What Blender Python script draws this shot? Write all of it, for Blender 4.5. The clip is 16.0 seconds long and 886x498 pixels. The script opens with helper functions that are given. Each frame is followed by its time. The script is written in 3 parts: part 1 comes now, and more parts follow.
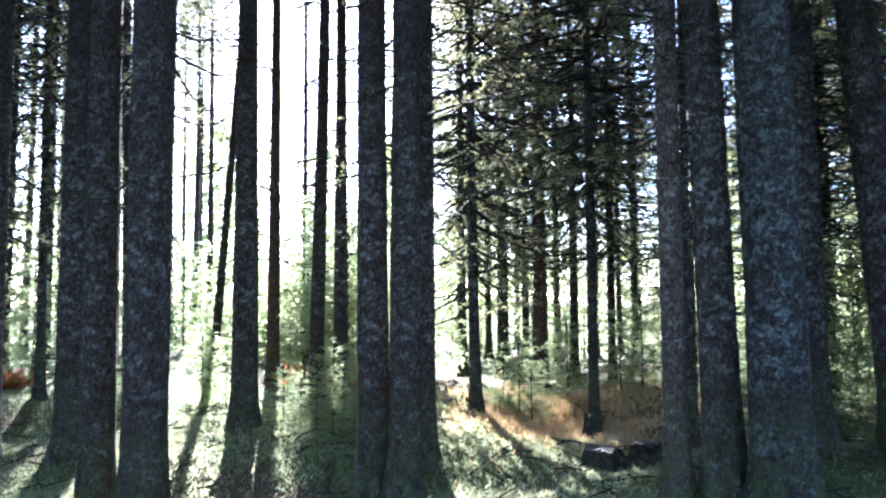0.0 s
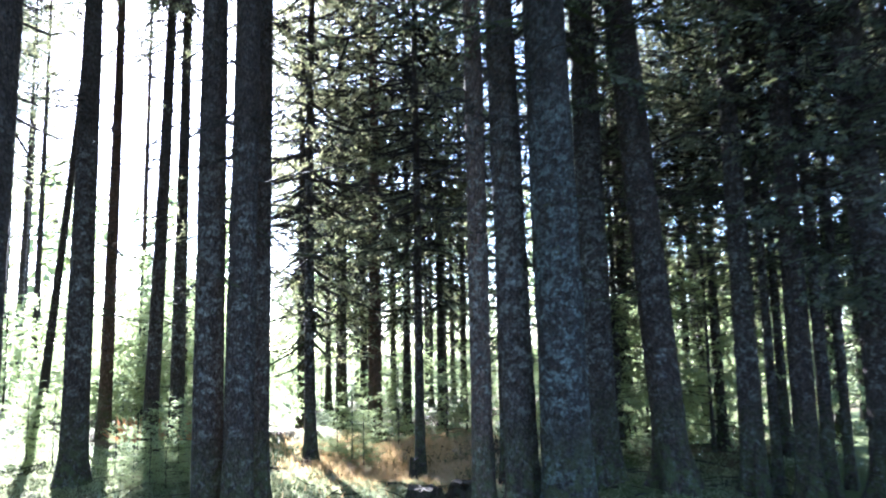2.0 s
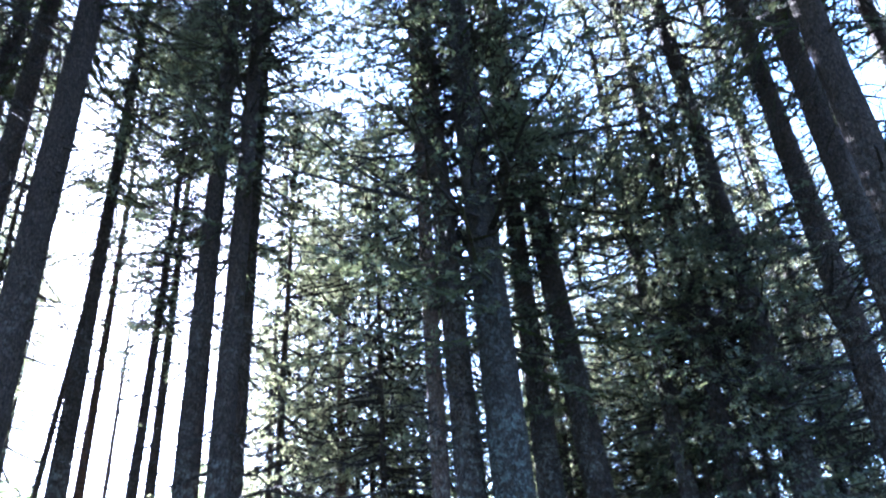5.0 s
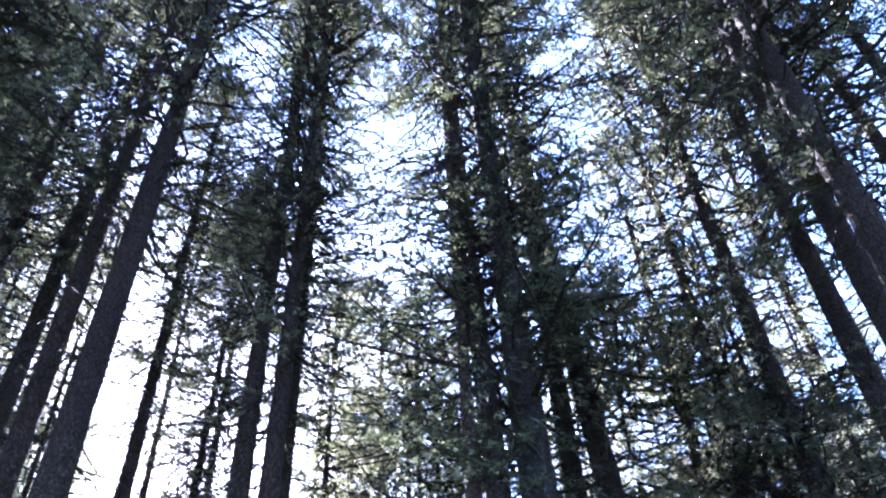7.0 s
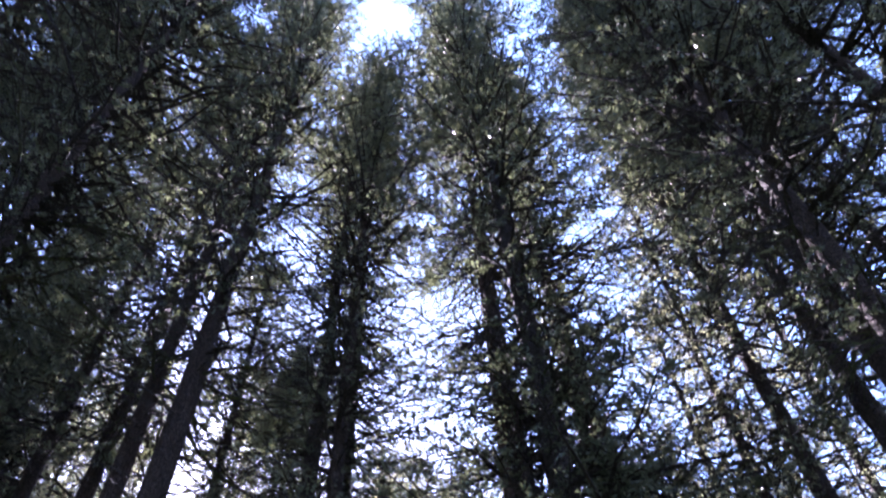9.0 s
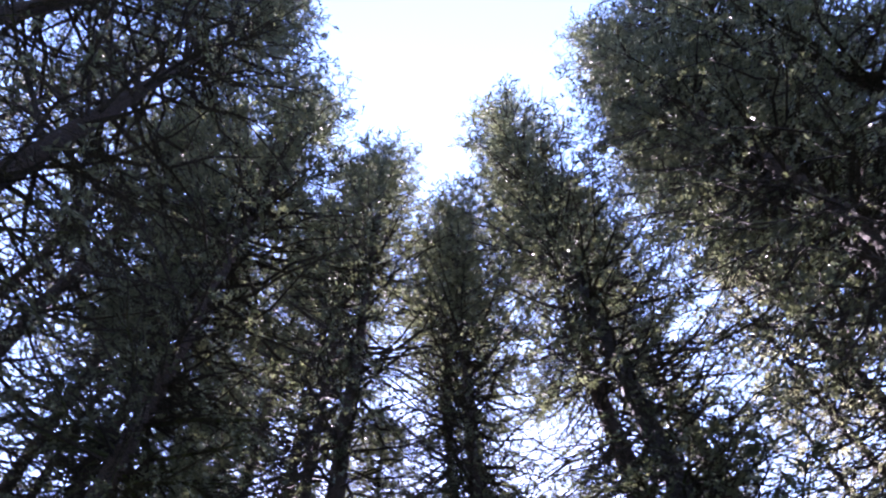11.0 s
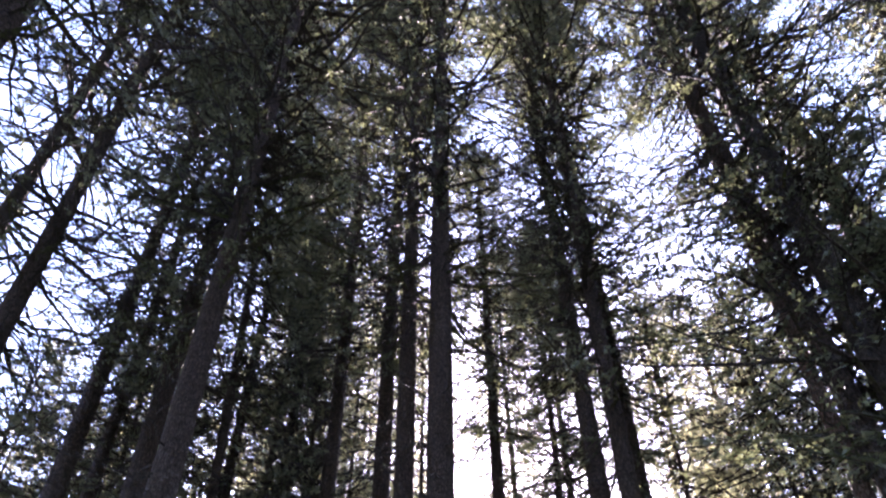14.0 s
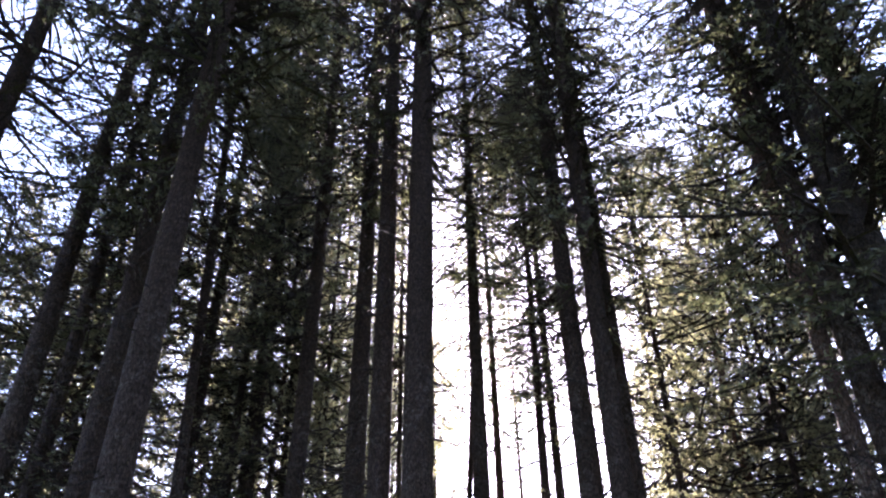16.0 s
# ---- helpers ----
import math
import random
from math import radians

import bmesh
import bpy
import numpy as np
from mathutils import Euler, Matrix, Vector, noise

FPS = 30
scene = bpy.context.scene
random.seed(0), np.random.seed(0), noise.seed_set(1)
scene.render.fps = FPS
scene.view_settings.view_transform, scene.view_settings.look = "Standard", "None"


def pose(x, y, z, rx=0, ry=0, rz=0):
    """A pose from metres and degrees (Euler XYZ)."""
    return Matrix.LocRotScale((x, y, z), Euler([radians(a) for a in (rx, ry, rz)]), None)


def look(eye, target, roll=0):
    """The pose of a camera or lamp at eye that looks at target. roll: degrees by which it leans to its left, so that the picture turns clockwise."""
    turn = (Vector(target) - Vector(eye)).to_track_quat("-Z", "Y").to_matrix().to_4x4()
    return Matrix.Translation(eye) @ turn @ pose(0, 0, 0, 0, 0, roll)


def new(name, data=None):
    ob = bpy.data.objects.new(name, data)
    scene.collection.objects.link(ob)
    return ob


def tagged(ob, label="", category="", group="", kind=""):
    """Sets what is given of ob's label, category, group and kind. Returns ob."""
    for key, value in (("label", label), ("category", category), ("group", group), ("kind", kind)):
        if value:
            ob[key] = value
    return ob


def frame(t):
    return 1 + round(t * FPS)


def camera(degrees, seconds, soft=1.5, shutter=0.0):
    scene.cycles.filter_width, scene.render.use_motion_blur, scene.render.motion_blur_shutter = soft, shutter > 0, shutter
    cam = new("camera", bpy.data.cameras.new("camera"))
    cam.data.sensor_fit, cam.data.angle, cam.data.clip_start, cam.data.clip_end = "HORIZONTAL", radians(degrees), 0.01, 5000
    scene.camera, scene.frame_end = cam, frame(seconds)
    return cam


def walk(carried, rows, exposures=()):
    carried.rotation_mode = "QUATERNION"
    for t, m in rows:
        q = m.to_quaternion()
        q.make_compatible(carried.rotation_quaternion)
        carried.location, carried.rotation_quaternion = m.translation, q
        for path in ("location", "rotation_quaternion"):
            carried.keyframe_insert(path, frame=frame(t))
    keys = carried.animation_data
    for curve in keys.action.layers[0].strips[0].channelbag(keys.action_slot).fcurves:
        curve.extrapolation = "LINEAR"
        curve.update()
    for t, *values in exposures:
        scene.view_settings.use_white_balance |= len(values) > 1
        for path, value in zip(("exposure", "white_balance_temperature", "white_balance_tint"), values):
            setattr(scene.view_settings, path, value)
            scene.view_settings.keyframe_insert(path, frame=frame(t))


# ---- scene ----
cam = camera(60.8, 16.0, soft=2.0, shutter=0.4)
EYE = 1.56
# seconds, metres ahead of the standing place, yaw, pitch, roll
ROWS = [
    (0.0, 1.4, 0.52, 4.00, 0.44),
    (0.5, 1.4, -2.42, 4.75, 0.59),
    (1.0, 1.4, -5.52, 5.51, 0.69),
    (1.5, 1.4, -8.19, 6.60, 0.84),
    (2.0, 0.67, -10.79, 7.81, 1.09),
    (2.5, 0.0, -12.03, 9.59, 1.38),
    (3.0, 0.0, -12.68, 12.55, 1.98),
    (3.5, 0.0, -12.14, 17.67, 2.89),
    (4.0, 0.0, -12.61, 22.93, 3.20),
    (4.2, 0.0, -12.82, 24.46, 3.48),
    (6.3, 0.0, -11.57, 38.51, 2.84),
    (6.5, 0.0, -11.18, 39.72, 2.64),
    (7.0, 0.0, -9.81, 42.85, 2.44),
    (7.5, 0.0, -8.58, 45.66, 2.25),
    (8.0, 0.0, -7.40, 48.87, 2.18),
    (8.5, 0.0, -6.43, 52.07, 2.19),
    (9.0, 0.0, -5.72, 56.10, 2.01),
    (9.2, 0.0, -5.43, 58.07, 1.94),
    (11.3, 0.0, 10.85, 66.68, 1.34),
    (11.5, 0.0, 12.58, 66.17, 1.03),
    (12.0, 0.0, 16.83, 63.89, 0.60),
    (12.5, 0.0, 19.92, 60.39, 0.24),
    (13.0, 0.0, 19.47, 55.04, 0.59),
    (13.5, 0.0, 18.93, 50.97, 0.82),
    (14.0, 0.0, 17.98, 46.63, 0.47),
    (14.5, 0.0, 17.57, 43.41, 0.45),
    (15.0, 0.0, 17.09, 40.35, 0.54),
    (15.5, 0.0, 16.64, 37.75, 0.55),
    (16.0, 0.0, 16.34, 35.17, 0.78),
]
EXPOSURES = [(0.0, 4.34, 5500, 20), (2.5, 4.60, 5400, 16), (4.0, 4.92, 5100, 16), (7.0, 4.86, 5200, 33),
             (9.0, 4.15, 5600, 40), (11.5, 4.12, 5900, 41), (12.5, 4.30, 6000, 41), (13.5, 4.50, 6250, 42), (16.0, 4.14, 6500, 36)]
walk(cam, [(t, pose(0, 0, EYE, 90 + pitch, roll, yaw) @ pose(0, 0, -ahead)) for t, ahead, yaw, pitch, roll in ROWS], EXPOSURES)

# ---- daylight ----
SUN_AZ, SUN_EL = 12.1, 28.0          # degrees left of the +y axis, and above the horizon
world = bpy.data.worlds.new("sky")
scene.world = world
world.use_nodes = True
wn, wl = world.node_tree.nodes, world.node_tree.links
sky = wn.new("ShaderNodeTexSky")
sky.sky_type = "NISHITA"
sky.sun_disc = False
sky.sun_elevation, sky.sun_rotation = radians(SUN_EL), radians(-SUN_AZ)
sky.dust_density, sky.air_density, sky.ozone_density, sky.altitude = 0.8, 1.0, 1.8, 900
wl.new(sky.outputs["Color"], wn["Background"].inputs["Color"])
wn["Background"].inputs["Strength"].default_value = 0.08
SUN_WAY = Vector((-math.sin(radians(SUN_AZ)) * math.cos(radians(SUN_EL)), math.cos(radians(SUN_AZ)) * math.cos(radians(SUN_EL)), math.sin(radians(SUN_EL))))
lamp = bpy.data.lights.new("sun", "SUN")
lamp.energy, lamp.angle, lamp.color = 5.0, radians(0.55), (1.0, 0.95, 0.88)
sun = new("sun", lamp)
sun.matrix_world = look(SUN_WAY * 60, (0, 0, 0))


# ---- materials ----
def material(name):
    m = bpy.data.materials.new(name)
    m.use_nodes = True
    return m, m.node_tree.nodes, m.node_tree.links, m.node_tree.nodes["Principled BSDF"]


def ramp(nodes, links, source, stops):
    r = nodes.new("ShaderNodeValToRGB")
    while len(r.color_ramp.elements) < len(stops):
        r.color_ramp.elements.new(0.5)
    for e, (p, c) in zip(r.color_ramp.elements, stops):
        e.position, e.color = p, (*c, 1)
    links.new(source, r.inputs["Fac"])
    return r.outputs["Color"]


def noise_node(nodes, links, vector, scale, detail=5, rough=0.6, colour=False):
    n = nodes.new("ShaderNodeTexNoise")
    n.inputs["Scale"].default_value, n.inputs["Detail"].default_value, n.inputs["Roughness"].default_value = scale, detail, rough
    links.new(vector, n.inputs["Vector"])
    return n.outputs["Color" if colour else "Fac"]


def mixed(nodes, links, fac, a, b, kind="MIX"):
    m = nodes.new("ShaderNodeMix")
    m.data_type, m.blend_type = "RGBA", kind
    for sock, v in ((m.inputs["Factor"], fac), (m.inputs["A"], a), (m.inputs["B"], b)):
        if isinstance(v, (int, float)):
            sock.default_value = v
        elif isinstance(v, tuple):
            sock.default_value = (*v, 1)
        else:
            links.new(v, sock)
    return m.outputs["Result"]


def stretched(nodes, links, scale):
    tex = nodes.new("ShaderNodeTexCoord")
    mp = nodes.new("ShaderNodeMapping")
    mp.inputs["Scale"].default_value = scale
    links.new(tex.outputs["Object"], mp.inputs["Vector"])
    return mp.outputs["Vector"]


def bark_material(name, base, plate, lichen, lichen_amount, moss=0.9):
    m, n, l, bsdf = material(name)
    at = stretched(n, l, (1, 1, 0.55))
    plain = stretched(n, l, (1, 1, 1))
    vor = n.new("ShaderNodeTexVoronoi")
    vor.feature = "DISTANCE_TO_EDGE"
    vor.inputs["Scale"].default_value = 24
    l.new(at, vor.inputs["Vector"])
    crack = ramp(n, l, vor.outputs["Distance"], [(0.0, (0.25, 0.25, 0.25)), (0.12, (1, 1, 1))])
    col = mixed(n, l, noise_node(n, l, at, 14), base, plate)
    col = mixed(n, l, crack, (base[0] * 0.35, base[1] * 0.35, base[2] * 0.35), col)
    info = n.new("ShaderNodeObjectInfo")
    shift = n.new("ShaderNodeMath")
    shift.operation = "MULTIPLY_ADD"
    shift.inputs[1].default_value = 0.07
    l.new(info.outputs["Random"], shift.inputs[0])
    l.new(noise_node(n, l, plain, 10, 10, 0.8), shift.inputs[2])
    patches = ramp(n, l, shift.outputs[0], [(lichen_amount - 0.03, (0, 0, 0)), (lichen_amount + 0.06, (1, 1, 1))])
    wobble = mixed(n, l, 0.06, plain, noise_node(n, l, plain, 30, 4, 0.7, True), "ADD")
    scales = n.new("ShaderNodeTexVoronoi")
    scales.inputs["Scale"].default_value = 30
    l.new(wobble, scales.inputs["Vector"])
    cell = n.new("ShaderNodeSeparateColor")
    l.new(scales.outputs["Color"], cell.inputs[0])
    flake = ramp(n, l, cell.outputs[0], [(0.35, (0.12, 0.12, 0.12)), (0.6, (0.55, 0.55, 0.55)), (1.0, (1, 1, 1))])
    col = mixed(n, l, ramp(n, l, cell.outputs[1], [(0.0, (0.45, 0.45, 0.45)), (1.0, (1.0, 1.0, 1.0))]), (base[0] * 0.5, base[1] * 0.5, base[2] * 0.5), col)
    patches = mixed(n, l, 1.0, patches, flake, "MULTIPLY")
    geo = n.new("ShaderNodeSeparateXYZ")
    l.new(plain, geo.inputs[0])
    up = n.new("ShaderNodeMapRange")
    up.inputs["From Min"].default_value, up.inputs["From Max"].default_value = 2.5, 6.5
    up.inputs["To Min"].default_value, up.inputs["To Max"].default_value = 1.0, 0.06
    l.new(geo.outputs["Z"], up.inputs["Value"])
    broad = ramp(n, l, noise_node(n, l, plain, 1.6, 3, 0.6), [(0.35, (0.15, 0.15, 0.15)), (0.62, (1, 1, 1))])
    grain = ramp(n, l, noise_node(n, l, stretched(n, l, (1, 1, 0.35)), 70, 4, 0.75), [(0.36, (0.3, 0.3, 0.3)), (0.62, (1.25, 1.25, 1.25))])
    col = mixed(n, l, 1.0, col, grain, "MULTIPLY")
    mask = mixed(n, l, 1.0, mixed(n, l, 1.0, patches, broad, "MULTIPLY"), up.outputs["Result"], "MULTIPLY")
    col = mixed(n, l, mask, col, mixed(n, l, 0.8, lichen, grain, "MULTIPLY"))
    flecks = ramp(n, l, noise_node(n, l, at, 34, 5, 0.7), [(0.63, (0, 0, 0)), (0.73, (0.6, 0.6, 0.6))])
    col = mixed(n, l, mixed(n, l, 1.0, flecks, up.outputs["Result"], "MULTIPLY"), col, (lichen[0] * 0.95, lichen[1] * 0.93, lichen[2] * 0.9))
    foot = n.new("ShaderNodeMapRange")
    foot.inputs["From Min"].default_value, foot.inputs["From Max"].default_value = 0.1, 1.1
    foot.inputs["To Min"].default_value, foot.inputs["To Max"].default_value = moss, 0.0
    l.new(geo.outputs["Z"], foot.inputs["Value"])
    tufty = ramp(n, l, noise_node(n, l, plain, 9, 6, 0.7), [(0.42, (0, 0, 0)), (0.58, (1, 1, 1))])
    col = mixed(n, l, mixed(n, l, 1.0, tufty, foot.outputs["Result"], "MULTIPLY"), col, (0.045, 0.058, 0.02))
    l.new(col, bsdf.inputs["Base Color"])
    bsdf.inputs["Roughness"].default_value = 0.92
    bsdf.inputs["Specular IOR Level"].default_value = 0.15
    height = mixed(n, l, 0.5, crack, noise_node(n, l, at, 45))
    bump = n.new("ShaderNodeBump")
    bump.inputs["Strength"].default_value, bump.inputs["Distance"].default_value = 1.0, 0.03
    l.new(height, bump.inputs["Height"])
    l.new(bump.outputs["Normal"], bsdf.inputs["Normal"])
    return m


def leaf_material(name, dark, light, glow, through_it=0.35, sheen=0.07):
    """Needles: a matt blade that lets some of the light behind it through."""
    m, n, l, bsdf = material(name)
    n.remove(bsdf)
    geo = n.new("ShaderNodeNewGeometry")
    info = n.new("ShaderNodeObjectInfo")
    col = ramp(n, l, geo.outputs["Random Per Island"], [(0.0, dark), (0.8, light), (1.0, (light[0] * 1.3, light[1] * 1.1, light[2]))])
    tint = ramp(n, l, info.outputs["Random"], [(0.0, (0.8, 0.85, 0.85)), (1.0, (1.15, 1.05, 1.0))])
    col = mixed(n, l, 1.0, col, tint, "MULTIPLY")
    diff, tran, gloss = n.new("ShaderNodeBsdfDiffuse"), n.new("ShaderNodeBsdfTranslucent"), n.new("ShaderNodeBsdfGlossy")
    gloss.inputs["Roughness"].default_value = 0.45
    gloss.inputs["Color"].default_value = (0.5, 0.5, 0.5, 1)
    l.new(col, diff.inputs["Color"])
    l.new(mixed(n, l, 0.55, col, glow), tran.inputs["Color"])
    a, b = n.new("ShaderNodeMixShader"), n.new("ShaderNodeMixShader")
    a.inputs[0].default_value, b.inputs[0].default_value = through_it, sheen
    l.new(diff.outputs[0], a.inputs[1])
    l.new(tran.outputs[0], a.inputs[2])
    l.new(a.outputs[0], b.inputs[1])
    l.new(gloss.outputs[0], b.inputs[2])
    l.new(b.outputs[0], n["Material Output"].inputs["Surface"])
    return m


BARK = bark_material("spruce_bark", (0.036, 0.026, 0.022), (0.072, 0.055, 0.047), (0.20, 0.212, 0.195), 0.53)
BARK_LICHEN = bark_material("lichen_covered_bark", (0.024, 0.019, 0.017), (0.048, 0.039, 0.035), (0.15, 0.19, 0.185), 0.52)
BARK_BROWN = bark_material("brown_bark", (0.07, 0.047, 0.038), (0.13, 0.09, 0.073), (0.21, 0.225, 0.20), 0.55)
BARK_RED = bark_material("reddish_bark", (0.085, 0.05, 0.036), (0.15, 0.09, 0.065), (0.17, 0.17, 0.16), 0.58)
STUMP_BARK = bark_material("stump_bark", (0.035, 0.026, 0.02), (0.07, 0.053, 0.042), (0.12, 0.12, 0.10), 0.60, 0.35)
TWIG = bark_material("dead_twig_bark", (0.03, 0.026, 0.022), (0.06, 0.05, 0.044), (0.12, 0.125, 0.115), 0.60)
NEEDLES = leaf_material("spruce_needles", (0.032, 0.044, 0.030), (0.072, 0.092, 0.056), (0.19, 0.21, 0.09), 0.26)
# paler copy of NEEDLES: sunlight on low and far crowns painted in
SUNLIT_NEEDLES = leaf_material("spruce_needles_painted_sunlit", (0.044, 0.058, 0.036), (0.105, 0.12, 0.07), (0.42, 0.42, 0.22), 0.47)
YOUNG_NEEDLES = leaf_material("young_spruce_needles", (0.07, 0.105, 0.045), (0.20, 0.25, 0.10), (0.54, 0.64, 0.33), 0.50)
FAR_NEEDLES = leaf_material("far_wood_needles", (0.06, 0.085, 0.04), (0.13, 0.16, 0.07), (0.42, 0.48, 0.18), 0.45)
DRY_GRASS = leaf_material("dry_grass", (0.27, 0.165, 0.065), (0.50, 0.33, 0.14), (0.74, 0.54, 0.27), 0.45, 0.16)
GREEN_GRASS = leaf_material("moss_and_grass", (0.065, 0.088, 0.032), (0.145, 0.18, 0.07), (0.66, 0.70, 0.42), 0.45, 0.10)
RED_LEAVES = leaf_material("red_autumn_leaves", (0.16, 0.06, 0.025), (0.32, 0.15, 0.06), (0.5, 0.24, 0.10), 0.35)


def ground_material():
    m, n, l, bsdf = material("forest_floor")
    at = stretched(n, l, (1, 1, 1))
    litter = mixed(n, l, noise_node(n, l, at, 30, 8, 0.7), (0.04, 0.028, 0.018), (0.13, 0.088, 0.052))
    moss = mixed(n, l, noise_node(n, l, at, 22, 6, 0.7), (0.045, 0.062, 0.023), (0.115, 0.145, 0.055))
    where = ramp(n, l, noise_node(n, l, at, 0.55, 6, 0.62), [(0.40, (0, 0, 0)), (0.52, (1, 1, 1))])
    col = mixed(n, l, where, litter, moss)
    l.new(col, bsdf.inputs["Base Color"])
    bsdf.inputs["Roughness"].default_value = 0.95
    bsdf.inputs["Specular IOR Level"].default_value = 0.1
    bump = n.new("ShaderNodeBump")
    bump.inputs["Strength"].default_value, bump.inputs["Distance"].default_value = 1.0, 0.04
    l.new(noise_node(n, l, at, 25, 8, 0.75), bump.inputs["Height"])
    l.new(bump.outputs["Normal"], bsdf.inputs["Normal"])
    return m


GROUND = ground_material()


def wood_material():
    m, n, l, bsdf = material("cut_wood")
    at = stretched(n, l, (1, 1, 1))
    col = mixed(n, l, noise_node(n, l, at, 18, 6), (0.03, 0.023, 0.017), (0.075, 0.056, 0.042))
    l.new(col, bsdf.inputs["Base Color"])
    bsdf.inputs["Roughness"].default_value = 0.9
    return m


CUT_WOOD = wood_material()


# ---- building helpers ----
def spot(d, az):
    """The place at az degrees left of the +y axis for a plan distance d, and the share by which the rising ground draws it nearer."""
    r = d if d < 8.3 else 8.3 + 0.5 * (min(d, 40) - 8.3) + max(0.0, d - 40)
    a = radians(az)
    return -r * math.sin(a), r * math.cos(a), r / d


def rise(r):
    """The forest floor climbs gently beyond the front row of stems."""
    r = max(8.3, min(r, 60.0))
    return EYE * (1 - r / (8.3 + 2 * (r - 8.3))) if r < 24 else 0.62 + 0.006 * (r - 24)


def ground_height(x, y):
    """Gentle hollows and mossy humps of the forest floor."""
    a = 0.16 * noise.noise((x * 0.16, y * 0.16, 3.1)) + 0.17 * noise.noise((x * 0.5, y * 0.5, 7.7)) + 0.10 * noise.noise((x * 1.4, y * 1.4, 1.3)) + 0.03 * noise.noise((x * 4, y * 4, 2.3))
    r = math.hypot(x, y)
    return rise(r) + a * min(1.0, 0.25 + r / 10) * (1.0 if r < 60 else max(0.0, 1 - (r - 60) / 60))


def mesh_of(name, verts, faces, mat, smooth=False):
    """A mesh from arrays of corners and of triangles or quads."""
    me = bpy.data.meshes.new(name)
    verts, faces = np.asarray(verts, np.float32), np.asarray(faces, np.int32)
    k = faces.shape[1]
    me.vertices.add(len(verts))
    me.vertices.foreach_set("co", verts.ravel())
    me.loops.add(faces.size)
    me.loops.foreach_set("vertex_index", faces.ravel())
    me.polygons.add(len(faces))
    me.polygons.foreach_set("loop_start", np.arange(0, faces.size, k, dtype=np.int32))
    me.polygons.foreach_set("loop_total", np.full(len(faces), k, np.int32))
    me.polygons.foreach_set("use_smooth", np.full(len(faces), smooth))
    me.materials.append(mat)
    me.update(calc_edges=True)
    return me


def under(name, me, parent, at=None, label="", kind=""):
    """A part: a mesh object under its thing."""
    ob = new(name, me)
    ob.parent = parent
    if at is not None:
        ob.matrix_local = at
    return tagged(ob, label=label, kind=kind)


class Heap:
    """Quads gathered for one mesh."""

    def __init__(self):
        self.v, self.f, self.n = [], [], 0

    def add(self, v, f):
        v, f = np.asarray(v, float).reshape(-1, 3), np.asarray(f, int)
        self.v.append(v)
        self.f.append(f + self.n)
        self.n += len(v)

    def tube(self, points, radii, sides=3):
        p, r = np.asarray(points, float), np.asarray(radii, float)
        t = np.gradient(p, axis=0)
        t /= np.linalg.norm(t, axis=1)[:, None] + 1e-9
        ref = np.array([0.0, 0.0, 1.0]) if abs(t[0, 2]) < 0.8 else np.array([1.0, 0.0, 0.0])
        a = np.cross(t, ref)
        a /= np.linalg.norm(a, axis=1)[:, None] + 1e-9
        b = np.cross(t, a)
        ang = np.arange(sides) * 2 * np.pi / sides
        ring = p[:, None] + r[:, None, None] * (np.cos(ang)[None, :, None] * a[:, None] + np.sin(ang)[None, :, None] * b[:, None])
        i = np.arange(len(p) - 1)[:, None] * sides + np.arange(sides)[None, :]
        j = np.arange(len(p) - 1)[:, None] * sides + (np.arange(sides)[None, :] + 1) % sides
        self.add(ring, np.stack([i, j, j + sides, i + sides], -1).reshape(-1, 4))

    def blades(self, base, way, length, width, rng):
        """Slender pointed blades: a triangle each, from base along way."""
        way = way / (np.linalg.norm(way, axis=1)[:, None] + 1e-9)
        side = np.cross(way, rng.normal(size=way.shape))
        side /= np.linalg.norm(side, axis=1)[:, None] + 1e-9
        length, width = np.asarray(length)[:, None], np.asarray(width)[:, None]
        foot = base + way * length * 0.12
        self.add(np.stack([foot + side * width * 0.5, base + way * length, foot - side * width * 0.5], 1), np.arange(len(base) * 3).reshape(-1, 3))

    def strips(self, base, way, length, width, rng):
        """Thin woody strips: a quad each."""
        way = way / (np.linalg.norm(way, axis=1)[:, None] + 1e-9)
        side = np.cross(way, rng.normal(size=way.shape))
        side /= np.linalg.norm(side, axis=1)[:, None] + 1e-9
        length, width = np.asarray(length)[:, None], np.asarray(width)[:, None]
        tip = base + way * length
        self.add(np.stack([base + side * width * 0.5, tip + side * width * 0.15, tip - side * width * 0.15, base - side * width * 0.5], 1), np.arange(len(base) * 4).reshape(-1, 4))

    def mesh(self, name, mat, smooth=False):
        return mesh_of(name, np.concatenate(self.v), np.concatenate(self.f), mat, smooth)


